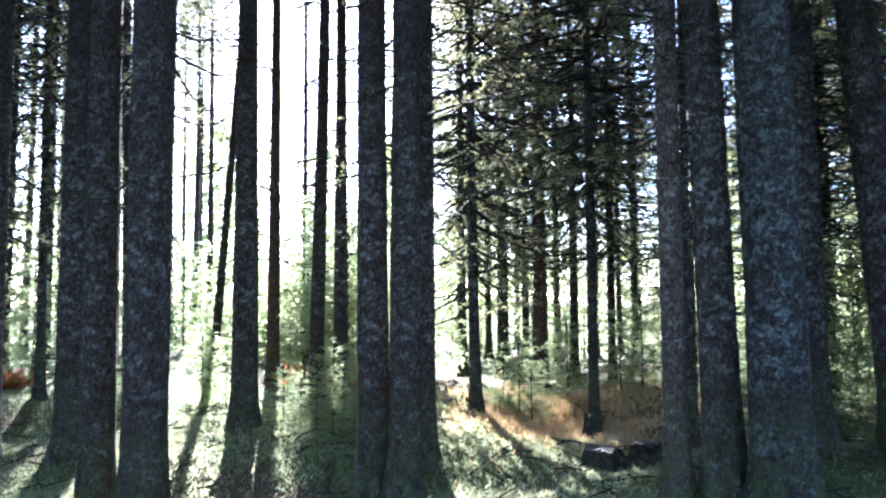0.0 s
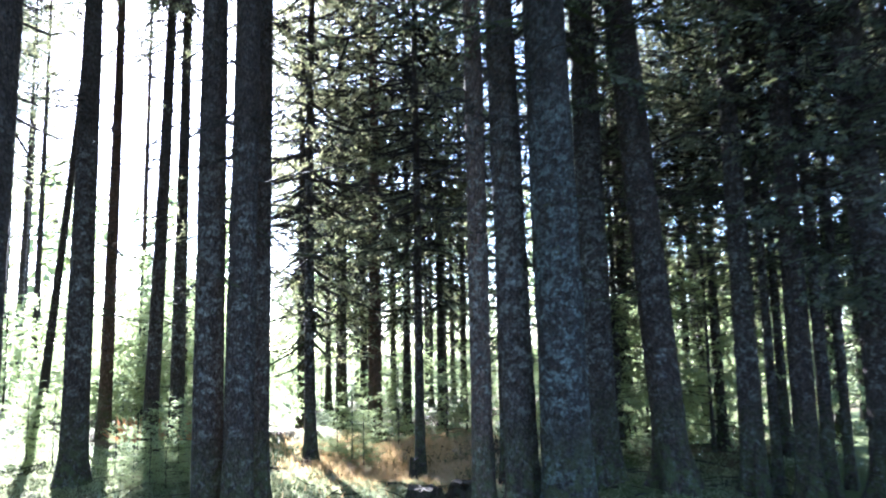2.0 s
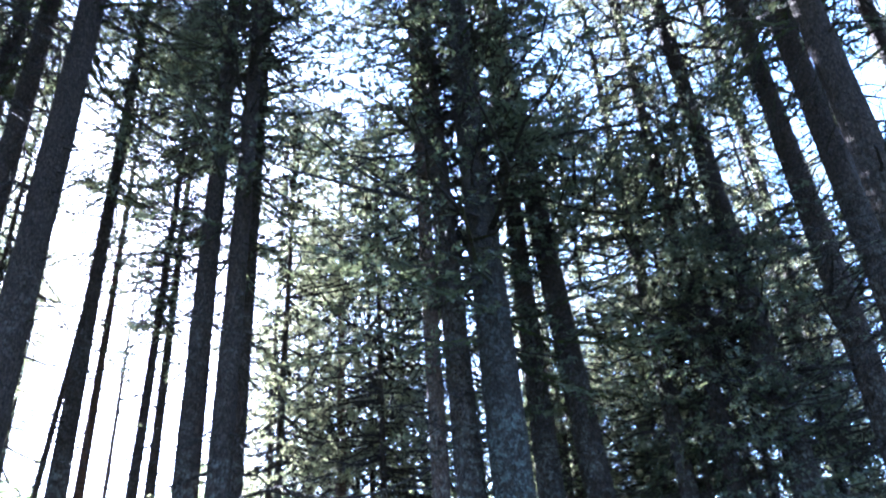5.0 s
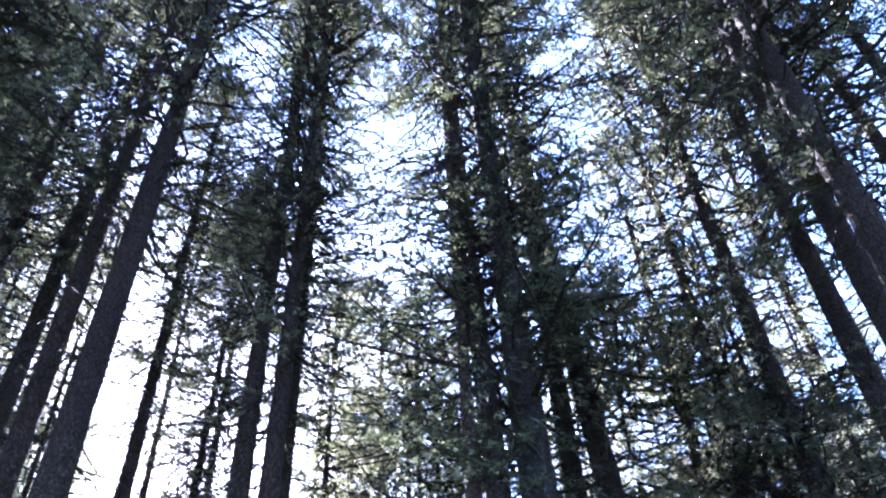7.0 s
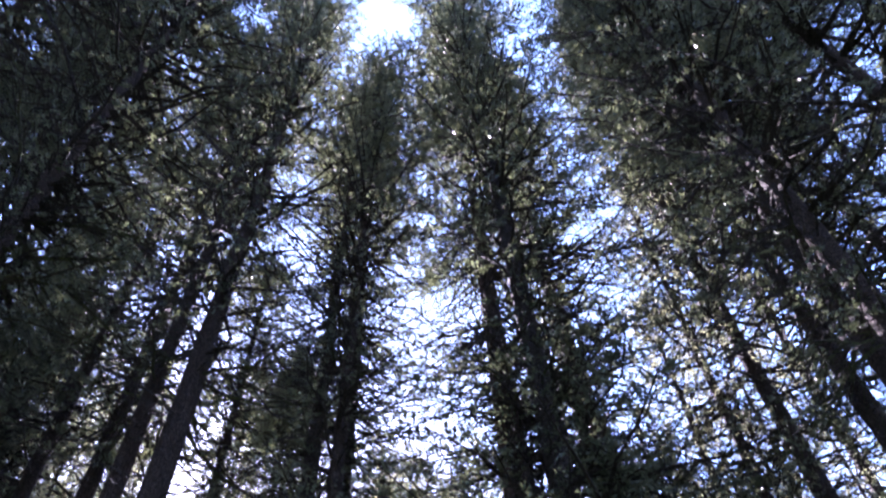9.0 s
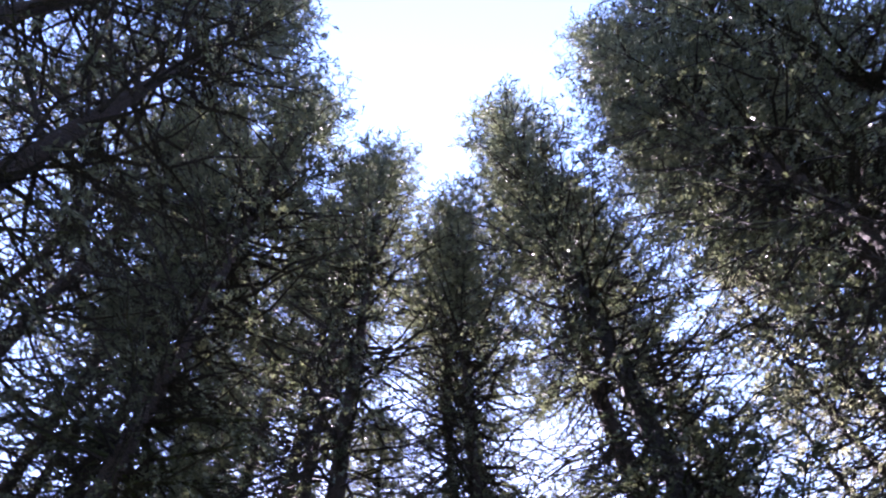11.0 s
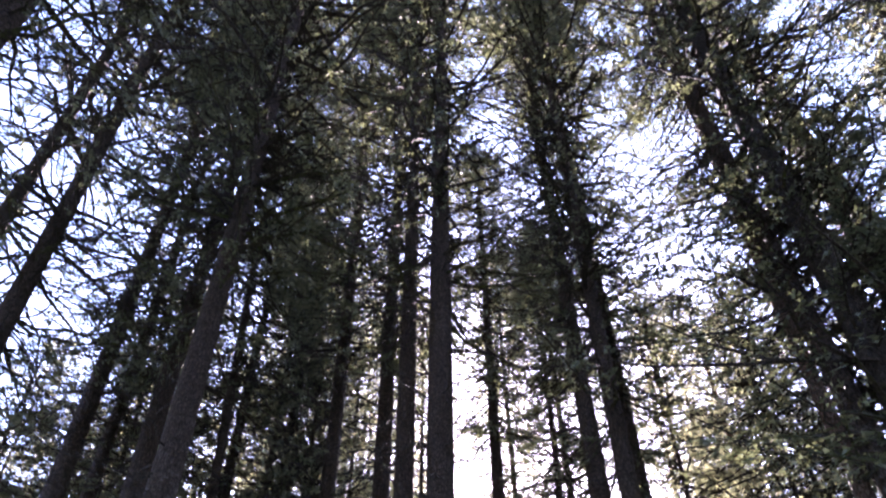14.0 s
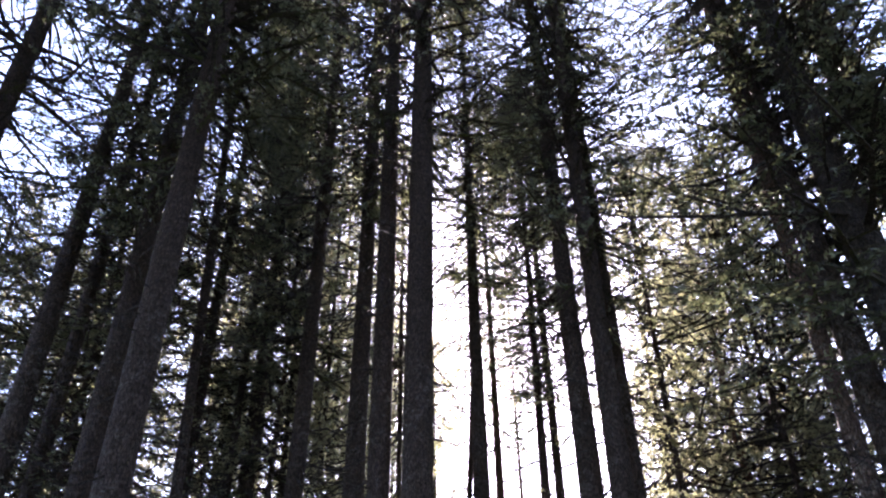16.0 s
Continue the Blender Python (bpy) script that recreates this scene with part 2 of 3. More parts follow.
def crown_mesh(name, seed, length, radius, whorl=0.5, per=4, step=0.145, droop=0.4, twig=0.5, brush=4, blade=0.12, wide=0.05, mat=None, bare=0.3, tubes=True, hang=1.0, full=0.6, inner=0.6):
    """A live spruce crown, from its lowest boughs at z 0 to the tip at z = length: boughs, side twigs and needled tufts.
    bare: how many of the lower boughs have lost their needles; full: how much denser the boughs stand towards the tip;
    inner: the share of a bough next to the stem that carries no needles."""
    rng = np.random.default_rng(seed)
    wood, green = Heap(), Heap()
    z = 0.0
    while z < length - 0.2:
        k = z / length
        reach = radius * min(1.0, 0.6 + 1.6 * k) * (1 - k) ** 0.45 + 0.16
        tight = 0.3 + 1.1 * rng.random() ** 1.3          # some whorls are thick, some thin
        for b in range(int(round(per * (1 + full * k) + rng.uniform(-0.8, 0.8)))):
            a = rng.uniform(0, 2 * np.pi)
            span = reach * rng.uniform(0.35, 1.0) ** 0.7 * 1.22
            n = 5
            s = np.linspace(0, 1, n)
            out = np.array([np.cos(a), np.sin(a), 0.0])
            lateral = np.array([-np.sin(a), np.cos(a), 0.0])
            sag = droop * rng.uniform(0.4, 1.5) * (1 - 1.15 * k)
            p = out[None] * (s * span)[:, None] + lateral[None] * (rng.normal(0, 0.16) * span * s ** 2)[:, None]
            p[:, 2] = z + rng.uniform(-0.3, 0.3) + span * (-sag * s + 0.8 * sag * s ** 2.4 + 0.4 * k * s)
            p[1:] += rng.normal(0, 0.03, (n - 1, 3)) * span
            if tubes:
                wood.tube(p, (0.009 + 0.010 * span) * (1.05 - s) + 0.003)
            else:
                wood.strips(p[:1], p[-1:] - p[:1], [span * 0.95], [0.016], rng)
            count = max(4, int(2 * tight * span / step))
            at = rng.uniform(0.15, 1.0, count)
            along = np.stack([np.interp(at, s, p[:, c]) for c in range(3)], 1)
            flip = rng.choice((-1.0, 1.0), count)[:, None]
            way = out[None] * rng.uniform(0.25, 0.9, (count, 1)) + lateral[None] * flip * rng.uniform(0.35, 1.0, (count, 1))
            way[:, 2] -= rng.uniform(0.0, 0.9 * hang, count) * (1 - 0.85 * k)
            way /= np.linalg.norm(way, axis=1)[:, None]
            tl = twig * rng.uniform(0.4, 1.3, count) * (0.45 + 0.55 * (1 - at)) * min(1.0, 0.35 + 0.45 * span)
            naked = rng.random() < bare * (1.4 - 2.2 * k)
            if tubes:
                wood.strips(along, way, tl, np.full(count, 0.014), rng)
            if naked:
                u = rng.uniform(0.3, 0.9, (2 * count, 1))
                fork = np.repeat(along, 2, 0) + np.repeat(way * tl[:, None], 2, 0) * u
                turned = np.repeat(way, 2, 0) + rng.normal(0, 0.6, (2 * count, 3))
                if tubes:
                    wood.strips(fork, turned, np.repeat(tl, 2) * rng.uniform(0.25, 0.7, 2 * count), np.full(2 * count, 0.009), rng)
                keep = rng.random(count) < 0.22
                along, way, tl, count = along[keep], way[keep], tl[keep], int(keep.sum())
                if not count:
                    continue
            keep = at[:len(along)] > inner * (1 - 1.1 * k) + rng.normal(0, 0.1, len(along)) if not naked else np.full(count, True)
            along, way, tl, count = along[keep], way[keep], tl[keep], int(keep.sum())
            if not count:
                continue
            green.blades(along + way * tl[:, None] * 0.2, way, tl * 0.85, wide * rng.uniform(0.6, 1.0, count), rng)
            u = rng.uniform(0.1, 1.0, (count, brush, 1)) ** 0.8
            root = (along[:, None] + way[:, None] * tl[:, None, None] * u).reshape(-1, 3)
            side = np.cross(way, rng.normal(size=way.shape))
            side /= np.linalg.norm(side, axis=1)[:, None]
            w2 = (way[:, None] * rng.uniform(0.1, 1.0, (count, brush, 1)) + side[:, None] * rng.choice((-1.0, 1.0), (count, brush, 1)) * rng.uniform(0.3, 1.0, (count, brush, 1))).reshape(-1, 3)
            w2 += rng.normal(0, 0.2, w2.shape)
            w2[:, 2] += 0.25 * (2 * k - 1)
            m = count * brush
            root += rng.normal(0, 0.02, root.shape)
            green.blades(root, w2, blade * rng.uniform(0.5, 1.2, m) * np.repeat(np.clip(tl / twig, 0.5, 1.2), brush), wide * rng.uniform(0.5, 1.4, m), rng)
        z += whorl * rng.uniform(0.6, 1.4) * (1 - 0.45 * k)
    wood.tube([(0, 0, length * 0.75), (0, 0, length * 0.9), (0, 0, length)], (0.05, 0.025, 0.006))
    return wood.mesh(name + "_boughs", TWIG), green.mesh(name + "_needles", mat or NEEDLES)


def dead_branch_mesh(name, seed, length, count):
    """Thin dead branches round a stem, from z 0 to z = length."""
    rng = np.random.default_rng(seed)
    h = Heap()
    for _ in range(count):
        z, a = length * rng.uniform(0, 1) ** 0.8, rng.uniform(0, 2 * np.pi)
        span = rng.uniform(0.2, 1.0) ** 1.3 * (1.1 + 1.1 * z / length)
        s = np.linspace(0, 1, 6)
        out = np.array([np.cos(a), np.sin(a), 0.0])
        p = out[None] * (0.05 + s * span)[:, None]
        p[:, 2] = z - span * (rng.uniform(0.05, 0.5) * s - rng.uniform(0, 0.25) * s ** 2)
        p[1:] += rng.normal(0, 0.035, (5, 3)) * span
        h.tube(p, (0.006 + 0.007 * span) * (1.08 - s) + 0.0015)
        for _ in range(int(2 + span * 5)):
            u = rng.uniform(0.3, 1.0)
            q = np.array([np.interp(u, s, p[:, c]) for c in range(3)])
            w = out * rng.uniform(0.2, 0.8) + rng.normal(0, 0.5, 3)
            w[2] -= 0.25
            w *= rng.uniform(0.12, 0.4) * span / np.linalg.norm(w)
            h.strips(q[None], w[None], [np.linalg.norm(w)], [0.009], rng)
    return h.mesh(name, TWIG)


def trunk_mesh(name, seed, dia, height, shift, mat, sides=22, fine=False):
    """A tapered, slightly crooked stem with a root flare; shift: how far the top stands off, in x and y."""
    rng = np.random.default_rng(seed)
    low = np.concatenate([np.array([-0.35, -0.12, 0.0, 0.08, 0.16, 0.26, 0.4, 0.6, 0.85]), np.arange(1.15, height * 0.45, 0.18 if fine else 0.5)])
    zs = np.concatenate([low, np.linspace(height * 0.46, height, 14)])
    ang = np.arange(sides) * 2 * np.pi / sides
    k = np.clip(zs / height, 0, 1)
    r = 0.5 * dia * (0.98 - 0.89 * k ** 1.15) + 0.006
    lobes, turn = int(rng.integers(4, 7)), rng.uniform(0, 6.28)
    flare = np.exp(-np.maximum(zs, 0) / 0.24)
    ring = r[:, None] * (1 + flare[:, None] * (0.38 + 0.42 * np.cos(lobes * ang + turn)[None] + 0.15 * np.cos(3 * ang + 2 * turn)[None]))
    ring += r[:, None] * 0.045 * np.sin(ang * 2 + turn + zs[:, None] * 0.35)
    ring *= 1 + rng.normal(0, 0.018, ring.shape)
    bend = rng.normal(0, 0.001 if fine else 0.004, 2)
    cx = shift[0] * k + bend[0] * height * np.sin(k * np.pi * 1.5) * 0.35
    cy = shift[1] * k + bend[1] * height * np.sin(k * np.pi * 1.5) * 0.35
    v = np.stack([cx[:, None] + ring * np.cos(ang), cy[:, None] + ring * np.sin(ang), np.repeat(zs[:, None], sides, 1)], -1)
    i = np.arange(len(zs) - 1)[:, None] * sides + np.arange(sides)[None]
    j = np.arange(len(zs) - 1)[:, None] * sides + (np.arange(sides)[None] + 1) % sides
    return mesh_of(name, v.reshape(-1, 3), np.stack([i, j, j + sides, i + sides], -1).reshape(-1, 4), mat, True)


# ---- ground: one sheet to the horizon ----
def build_ground():
    radii = np.concatenate([np.linspace(0.0, 32, 150), np.geomspace(33, 2500, 40)])
    spokes = 220
    ang = np.arange(spokes) * 2 * np.pi / spokes
    v = []
    for r in radii:
        for a in ang:
            x, y = r * math.cos(a), r * math.sin(a)
            v.append((x, y, ground_height(x, y)))
    i = np.arange(len(radii) - 1)[:, None] * spokes + np.arange(spokes)[None]
    j = np.arange(len(radii) - 1)[:, None] * spokes + (np.arange(spokes)[None] + 1) % spokes
    me = mesh_of("ground", v, np.stack([i, i + spokes, j + spokes, j], -1).reshape(-1, 4), GROUND, True)
    tagged(new("ground", me), "mossy forest floor with brown needle litter", "ground", kind="structure")


build_ground()

# ---- spruces ----
CROWNS = [crown_mesh("crown", 11 + k, 18.0, 2.1 + 0.15 * (k % 3), whorl=0.55, brush=15, blade=0.10, wide=0.04, bare=0.65, full=1.4, inner=0.42, mat=NEEDLES) for k in range(5)]
LOW_CROWNS = [crown_mesh("low_crown", 31 + k, 14.0, 2.1, whorl=0.45, per=4, step=0.19, droop=0.85, twig=0.6, brush=9, blade=0.11, wide=0.036, bare=0.3, hang=2.8, full=0.2, inner=0.2, mat=SUNLIT_NEEDLES) for k in range(3)]
# low crowns again in the darker needles: shade put into the colour
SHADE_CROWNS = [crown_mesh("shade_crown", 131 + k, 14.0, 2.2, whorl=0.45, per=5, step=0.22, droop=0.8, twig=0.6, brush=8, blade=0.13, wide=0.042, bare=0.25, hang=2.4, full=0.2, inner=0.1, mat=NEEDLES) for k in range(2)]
SKIRTS = [crown_mesh("low_bough", 71 + k, 6.0, 2.2, whorl=0.42, per=4, step=0.17, droop=0.75, twig=0.5, brush=12, blade=0.10, wide=0.038, mat=NEEDLES, bare=0.25, full=0.0, inner=0.2) for k in range(2)]
FAR_CROWNS = [crown_mesh("far_crown", 51 + k, 16.0, 2.3, whorl=0.55, per=4, step=0.3, droop=0.75, hang=1.8, twig=0.8, brush=5, blade=0.26, wide=0.07, bare=0.1, tubes=False, full=0.3, inner=0.35, mat=SUNLIT_NEEDLES) for k in range(3)]
SPARSE_CROWNS = [crown_mesh("sparse_crown", 41 + k, 18.0, 2.1 + 0.15 * k, whorl=0.54, brush=14, blade=0.10, wide=0.04, bare=1.05, full=1.3, inner=0.5) for k in range(3)]
DEAD = [dead_branch_mesh("dead_branches", 71 + k, 9.0, 90) for k in range(4)]
tree_count = 0


def spruce(d, az, dia, height=28.0, crown_at=9.0, tilt=0.0, wide=1.0, dead=1.0, kind="full", mat=None, label=""):
    """A tall spruce at d metres and az degrees left of the +y axis; tilt: degrees that it leans towards growing az."""
    global tree_count
    tree_count += 1
    a = radians(az)
    x, y, k = spot(d, az)
    dia, height, crown_at, wide, dead = dia * k, height * k, crown_at * k, wide * k, dead * k
    thing = new("spruce_tree")
    thing.matrix_world = pose(x, y, ground_height(x, y))
    shift = height * math.tan(radians(tilt))
    sx, sy = -math.cos(a) * shift, -math.sin(a) * shift
    under("trunk", trunk_mesh("trunk", 500 + tree_count, dia, height, (sx, sy), mat or BARK, 26 if d < 12 else 10, d < 12), thing)
    lean = Matrix(((1, 0, sx / height, 0), (0, 1, sy / height, 0), (0, 0, 1, 0), (0, 0, 0, 1)))
    pool, size = {"full": (CROWNS, 18.0), "low": (LOW_CROWNS, 14.0), "far": (FAR_CROWNS, 16.0), "sparse": (SPARSE_CROWNS, 18.0), "shade": (SHADE_CROWNS, 14.0)}[kind]
    boughs, needles = pool[tree_count % len(pool)]
    span = height - crown_at
    put = lean @ Matrix.Translation((0, 0, crown_at)) @ Matrix.Rotation(tree_count * 2.4, 4, "Z") @ Matrix.Diagonal((wide, wide, span / size, 1))
    under("bough_frame", boughs, thing, put, kind="stuff")
    under("crown", needles, thing, put, kind="stuff")
    if dead:
        z0 = 2.2 * k
        put = lean @ Matrix.Translation((0, 0, z0)) @ Matrix.Rotation(tree_count * 1.7, 4, "Z") @ Matrix.Diagonal((dead, dead, (crown_at + 2.5 * k - z0) / 9.0, 1))
        under("dead_branch_whorl", DEAD[tree_count % 4], thing, put, "thin bare dead branches", "stuff")
    if not label:
        label = ("thin slender spruce stem among taller spruces" if dia < 0.15 else "medium spruce with low drooping green boughs" if kind in ("low", "shade") else
                 "spruce with reddish-brown bark and a narrow crown" if mat else "leaning tall spruce with lichen-spotted bark" if abs(tilt) > 2 else
                 "tall spruce with bare lower branches and dark bark" if kind == "sparse" else "tall dark spruce with lichen-spotted scaly bark")
    tagged(thing, label, "tree", "spruces of the forest")
    thing["share"] = k
    return thing


def skirt(thing, low, high, wide):
    """Drooping green boughs that hang below the crown of a tall spruce."""
    boughs, needles = SKIRTS[tree_count % 2]
    low, high, wide = low * thing["share"], high * thing["share"], wide * thing["share"]
    put = Matrix.Translation((0, 0, low)) @ Matrix.Rotation(tree_count * 1.3, 4, "Z") @ Matrix.Diagonal((wide, wide, (high - low) / 6.0, 1))
    under("low_bough_frame", boughs, thing, put, kind="stuff")
    under("low_bough_foliage", needles, thing, put, kind="stuff")


# the stems in front of the path
spruce(7.9, 18.2, 0.37, 29, 9, tilt=-0.45, kind="sparse", wide=1.1)
spruce(8.7, 21.0, 0.30, 29, 9.5)
spruce(11.3, 22.9, 0.37, 27, 10)
spruce(23.5, 24.55, 0.30, 26, 8, kind="low")
spruce(25.0, 26.0, 0.30, 26, 8, kind="low")
spruce(18.0, 15.65, 0.17, 20, 9.5, tilt=-3.7, wide=0.6, kind="far")
spruce(12.0, 13.15, 0.34, 17.8, 9, wide=0.75)
spruce(18.5, 11.85, 0.26, 21, 10, wide=0.6, kind="far", mat=BARK_RED)
spruce(33.0, 10.2, 0.22, 24, 14, wide=0.5, kind="far", mat=BARK_RED)
spruce(14.0, 8.9, 0.24, 16.5, 7.5, tilt=-1.0, wide=0.8)
spruce(16.0, 7.35, 0.26, 19, 8, wide=1.05)
spruce(8.6, 4.9, 0.29, 22.5, 9, wide=0.85, kind="sparse")
skirt(spruce(8.1, 2.95, 0.27, 23.8, 10, tilt=-0.3, wide=1.1), 6.4, 11.0, 0.9)
spruce(9.3, 1.6, 0.19, 22, 8, wide=0.7)
spruce(13.1, -1.6, 0.16, 13, 1.9, wide=1.2, kind="low")
spruce(16.5, -10.6, 0.15, 14.5, 2.4, wide=1.2, kind="low")
spruce(17.5, -8.2, 0.17, 16.5, 2.6, wide=1.3, kind="low")
spruce(19.0, -0.8, 0.18, 17, 2.4, wide=1.1, kind="low")
spruce(20.5, -3.55, 0.27, 19, 2.6, wide=1.2, kind="low")
spruce(16.5, -5.95, 0.29, 16, 3.6, wide=1.25, kind="low", mat=BARK_RED)
spruce(24.0, -5.2, 0.16, 9.5, 2.0, wide=1.0, kind="low")
spruce(26.0, -9.6, 0.16, 7.5, 1.8, wide=1.0, kind="low")
spruce(31.0, -13.0, 0.16, 9, 2.2, wide=1.0, kind="low")
spruce(12.2, -9.1, 0.14, 12.2, 3, wide=1.2, kind="low")
long_branched = spruce(7.8, -13.35, 0.19, 22, 9, wide=0.65, mat=BARK_BROWN, label="slender spruce with brown scaly bark and bare branches")
skirt(spruce(7.8, -16.05, 0.30, 27, 9, tilt=1.2), 5.4, 9.5, 1.1)
spruce(10.8, -14.9, 0.10, 12, 5, wide=0.5, kind="low")
skirt(spruce(7.5, -19.05, 0.42, 31, 9, tilt=0.8, wide=1.3, mat=BARK_LICHEN, label="thick old spruce with blue-green lichen on dark bark"), 4.7, 10.0, 1.3)
skirt(spruce(10.6, -21.5, 0.38, 29, 9, tilt=0.2, wide=0.9), 5.0, 13.0, 1.3)
spruce(16.5, -23.5, 0.24, 15.5, 4, kind="low")
skirt(spruce(10.0, -26.1, 0.40, 29, 9, tilt=3.3, wide=0.8, kind="sparse"), 5.6, 10.0, 1.0)
spruce(27.0, -24.2, 0.34, 21, 5, kind="low")
spruce(25.0, -28.45, 0.25, 18, 4, kind="low")
skirt(spruce(10.6, -31.0, 0.29, 13.5, 6, wide=0.75, kind="low"), 4.2, 9.0, 0.9)
spruce(11.1, -32.4, 0.11, 10, 4, wide=0.5, kind="low")
skirt(spruce(10.5, -34.15, 0.27, 19, 7, wide=0.95, kind="low"), 3.2, 9.0, 1.0)
spruce(10.8, -35.35, 0.16, 11, 5, wide=0.5, kind="low")
spruce(11.2, -36.5, 0.12, 14, 5, wide=0.6, kind="low")
skirt(spruce(10.5, -38.75, 0.38, 29, 9, tilt=0.6, wide=1.1), 2.6, 7.5, 0.95)
spruce(12.0, -40.75, 0.11, 12, 4, wide=0.6, kind="low")
skirt(spruce(9.0, -44.4, 0.33, 28, 8.5, wide=1.1), 2.4, 6.5, 0.85)
spruce(7.6, -47.3, 0.30, 28, 8, wide=1.15)
spruce(7.0, -49.6, 0.36, 29, 7.5, wide=1.25)
spruce(11.0, -53.5, 0.30, 29, 11, wide=1.35)
spruce(13.0, -48.2, 0.30, 30, 12.5, wide=1.25)
spruce(14.0, -41.8, 0.28, 30, 11, wide=1.15)
spruce(7.6, -63.5, 0.31, 27, 6.5, wide=1.35)
spruce(10.0, -57.0, 0.28, 27, 13)
spruce(11.0, -70.0, 0.28, 27, 9)
# suppressed spruces with low boughs between them
for d, az, height, low in ((16.0, -36.5, 11, 1.6), (17.5, -40.4, 10, 1.2), (15.5, -45.2, 10, 1.6), (13.5, -33.2, 7.5, 2.2),
                          (20.0, -33.5, 11, 1.6), (21.0, -38.2, 11, 1.6), (19.0, -42.6, 11, 1.4),
                          (20.0, -22.6, 11, 2.4), (16.5, -27.6, 8.0, 3.0),
                          (16.0, -16.6, 7.0, 1.4), (15.0, -22.9, 7.0, 1.6), (18.0, -28.6, 8.5, 1.6)):
    spruce(d, az, 0.15, height, low, wide=1.05, kind="shade", label="suppressed spruce with shade-dark boughs down to the ground")
for d, az, height, low in ((14.5, -29.5, 8.5, 4.0), (23.0, -2.6, 16, 3.0), (25.0, -11.5, 16, 2.6), (22.0, -7.2, 17, 5.0), (24.0, -9.9, 12, 4.0), (19.0, -12.2, 13, 4.5), (26.0, -4.6, 18, 6.0), (29.0, -0.6, 15, 3.0), (21.0, -5.1, 15, 5.0), (22.5, -10.9, 11, 3.5)):
    spruce(d, az, 0.16, height, low, wide=1.1, kind="low")
# the stems towards growing azimuth
skirt(spruce(12.0, 27.5, 0.33, 31, 13, wide=1.2), 8.0, 15.0, 1.0)
skirt(spruce(15.5, 30.55, 0.38, 27, 9), 6.5, 14.0, 1.1)
spruce(15.0, 34.9, 0.30, 27, 9)
spruce(12.0, 34.4, 0.20, 25, 9, tilt=2.5, wide=0.7)
spruce(15.0, 32.1, 0.18, 22, 8, wide=0.8)
skirt(spruce(7.4, 39.85, 0.35, 30.5, 9.5, wide=1.35), 8.0, 13.0, 1.0)
spruce(9.6, 41.8, 0.33, 29, 9, wide=1.3)
spruce(11.0, 47.0, 0.36, 27, 9, wide=0.95, kind="sparse")
spruce(12.0, 45.0, 0.28, 26, 9, wide=0.9, kind="sparse")
spruce(8.4, 55.2, 0.32, 27, 7.5, kind="sparse", wide=1.1)
spruce(9.3, 59.2, 0.30, 27, 8, kind="sparse", wide=1.1)
spruce(4.9, 69.1, 0.33, 28, 7, kind="sparse", wide=1.15)
spruce(9.0, 74.8, 0.26, 26, 8, kind="sparse")
spruce(5.2, 86.6, 0.32, 27, 8, kind="sparse", wide=1.1)
# lower spruces behind them, with boughs nearer to the ground
spruce(16.5, 25.4, 0.16, 15, 3.5, kind="low")
spruce(17.0, 28.3, 0.18, 19, 5, kind="low")
spruce(19.0, 30.8, 0.20, 20, 5, kind="low")
spruce(18.0, 33.9, 0.16, 10, 3.5, kind="low")
spruce(20.0, 21.7, 0.20, 20, 7, kind="low")
spruce(18.0, 19.5, 0.18, 18, 8, kind="low", wide=0.9)
spruce(14.5, 29.0, 0.16, 12.5, 3.2, kind="low")
spruce(17.0, 32.8, 0.16, 10, 3.0, kind="low")
# shade kind from here on: the gloom at this side is in the needle colour
spruce(15.5, 39.6, 0.16, 15, 3.0, wide=1.25, kind="shade")
spruce(14.0, 43.3, 0.16, 13.5, 3.2, wide=1.25, kind="shade")
spruce(16.5, 47.5, 0.17, 13.5, 3.0, kind="shade")
spruce(15.0, 51.5, 0.16, 12, 3.2, kind="shade")
spruce(17.5, 41.6, 0.16, 12, 2.0, wide=1.2, kind="shade")
spruce(18.5, 45.4, 0.16, 12.5, 2.2, wide=1.2, kind="shade")


def long_branch(thing, z, heading, points, thick):
    """One long dead branch of a spruce; points: metres out from the stem and up from z."""
    a = radians(heading)
    h = Heap()
    p = np.array([(u * math.cos(a), u * math.sin(a), z + v) for u, v in points])
    h.tube(p, np.linspace(thick, thick * 0.25, len(p)), 5)
    rng = np.random.default_rng(int(z * 100))
    for q in p[2:]:
        w = np.array([math.cos(a), math.sin(a), 0]) * 0.2 + rng.normal(0, 0.18, 3)
        h.strips(q[None], w[None], [rng.uniform(0.2, 0.5)], [0.012], rng)
    under("dead_branch", h.mesh("dead_branch", TWIG), thing, None, "long curved bare branch")


long_branch(long_branched, 3.45, 166, ((0, 0), (0.3, -0.13), (0.6, -0.24), (0.9, -0.28), (1.2, -0.25), (1.5, -0.2)), 0.02)
long_branch(long_branched, 3.2, 176, ((0, 0), (0.25, 0.02), (0.5, -0.02), (0.8, -0.05), (1.1, 0.02)), 0.014)

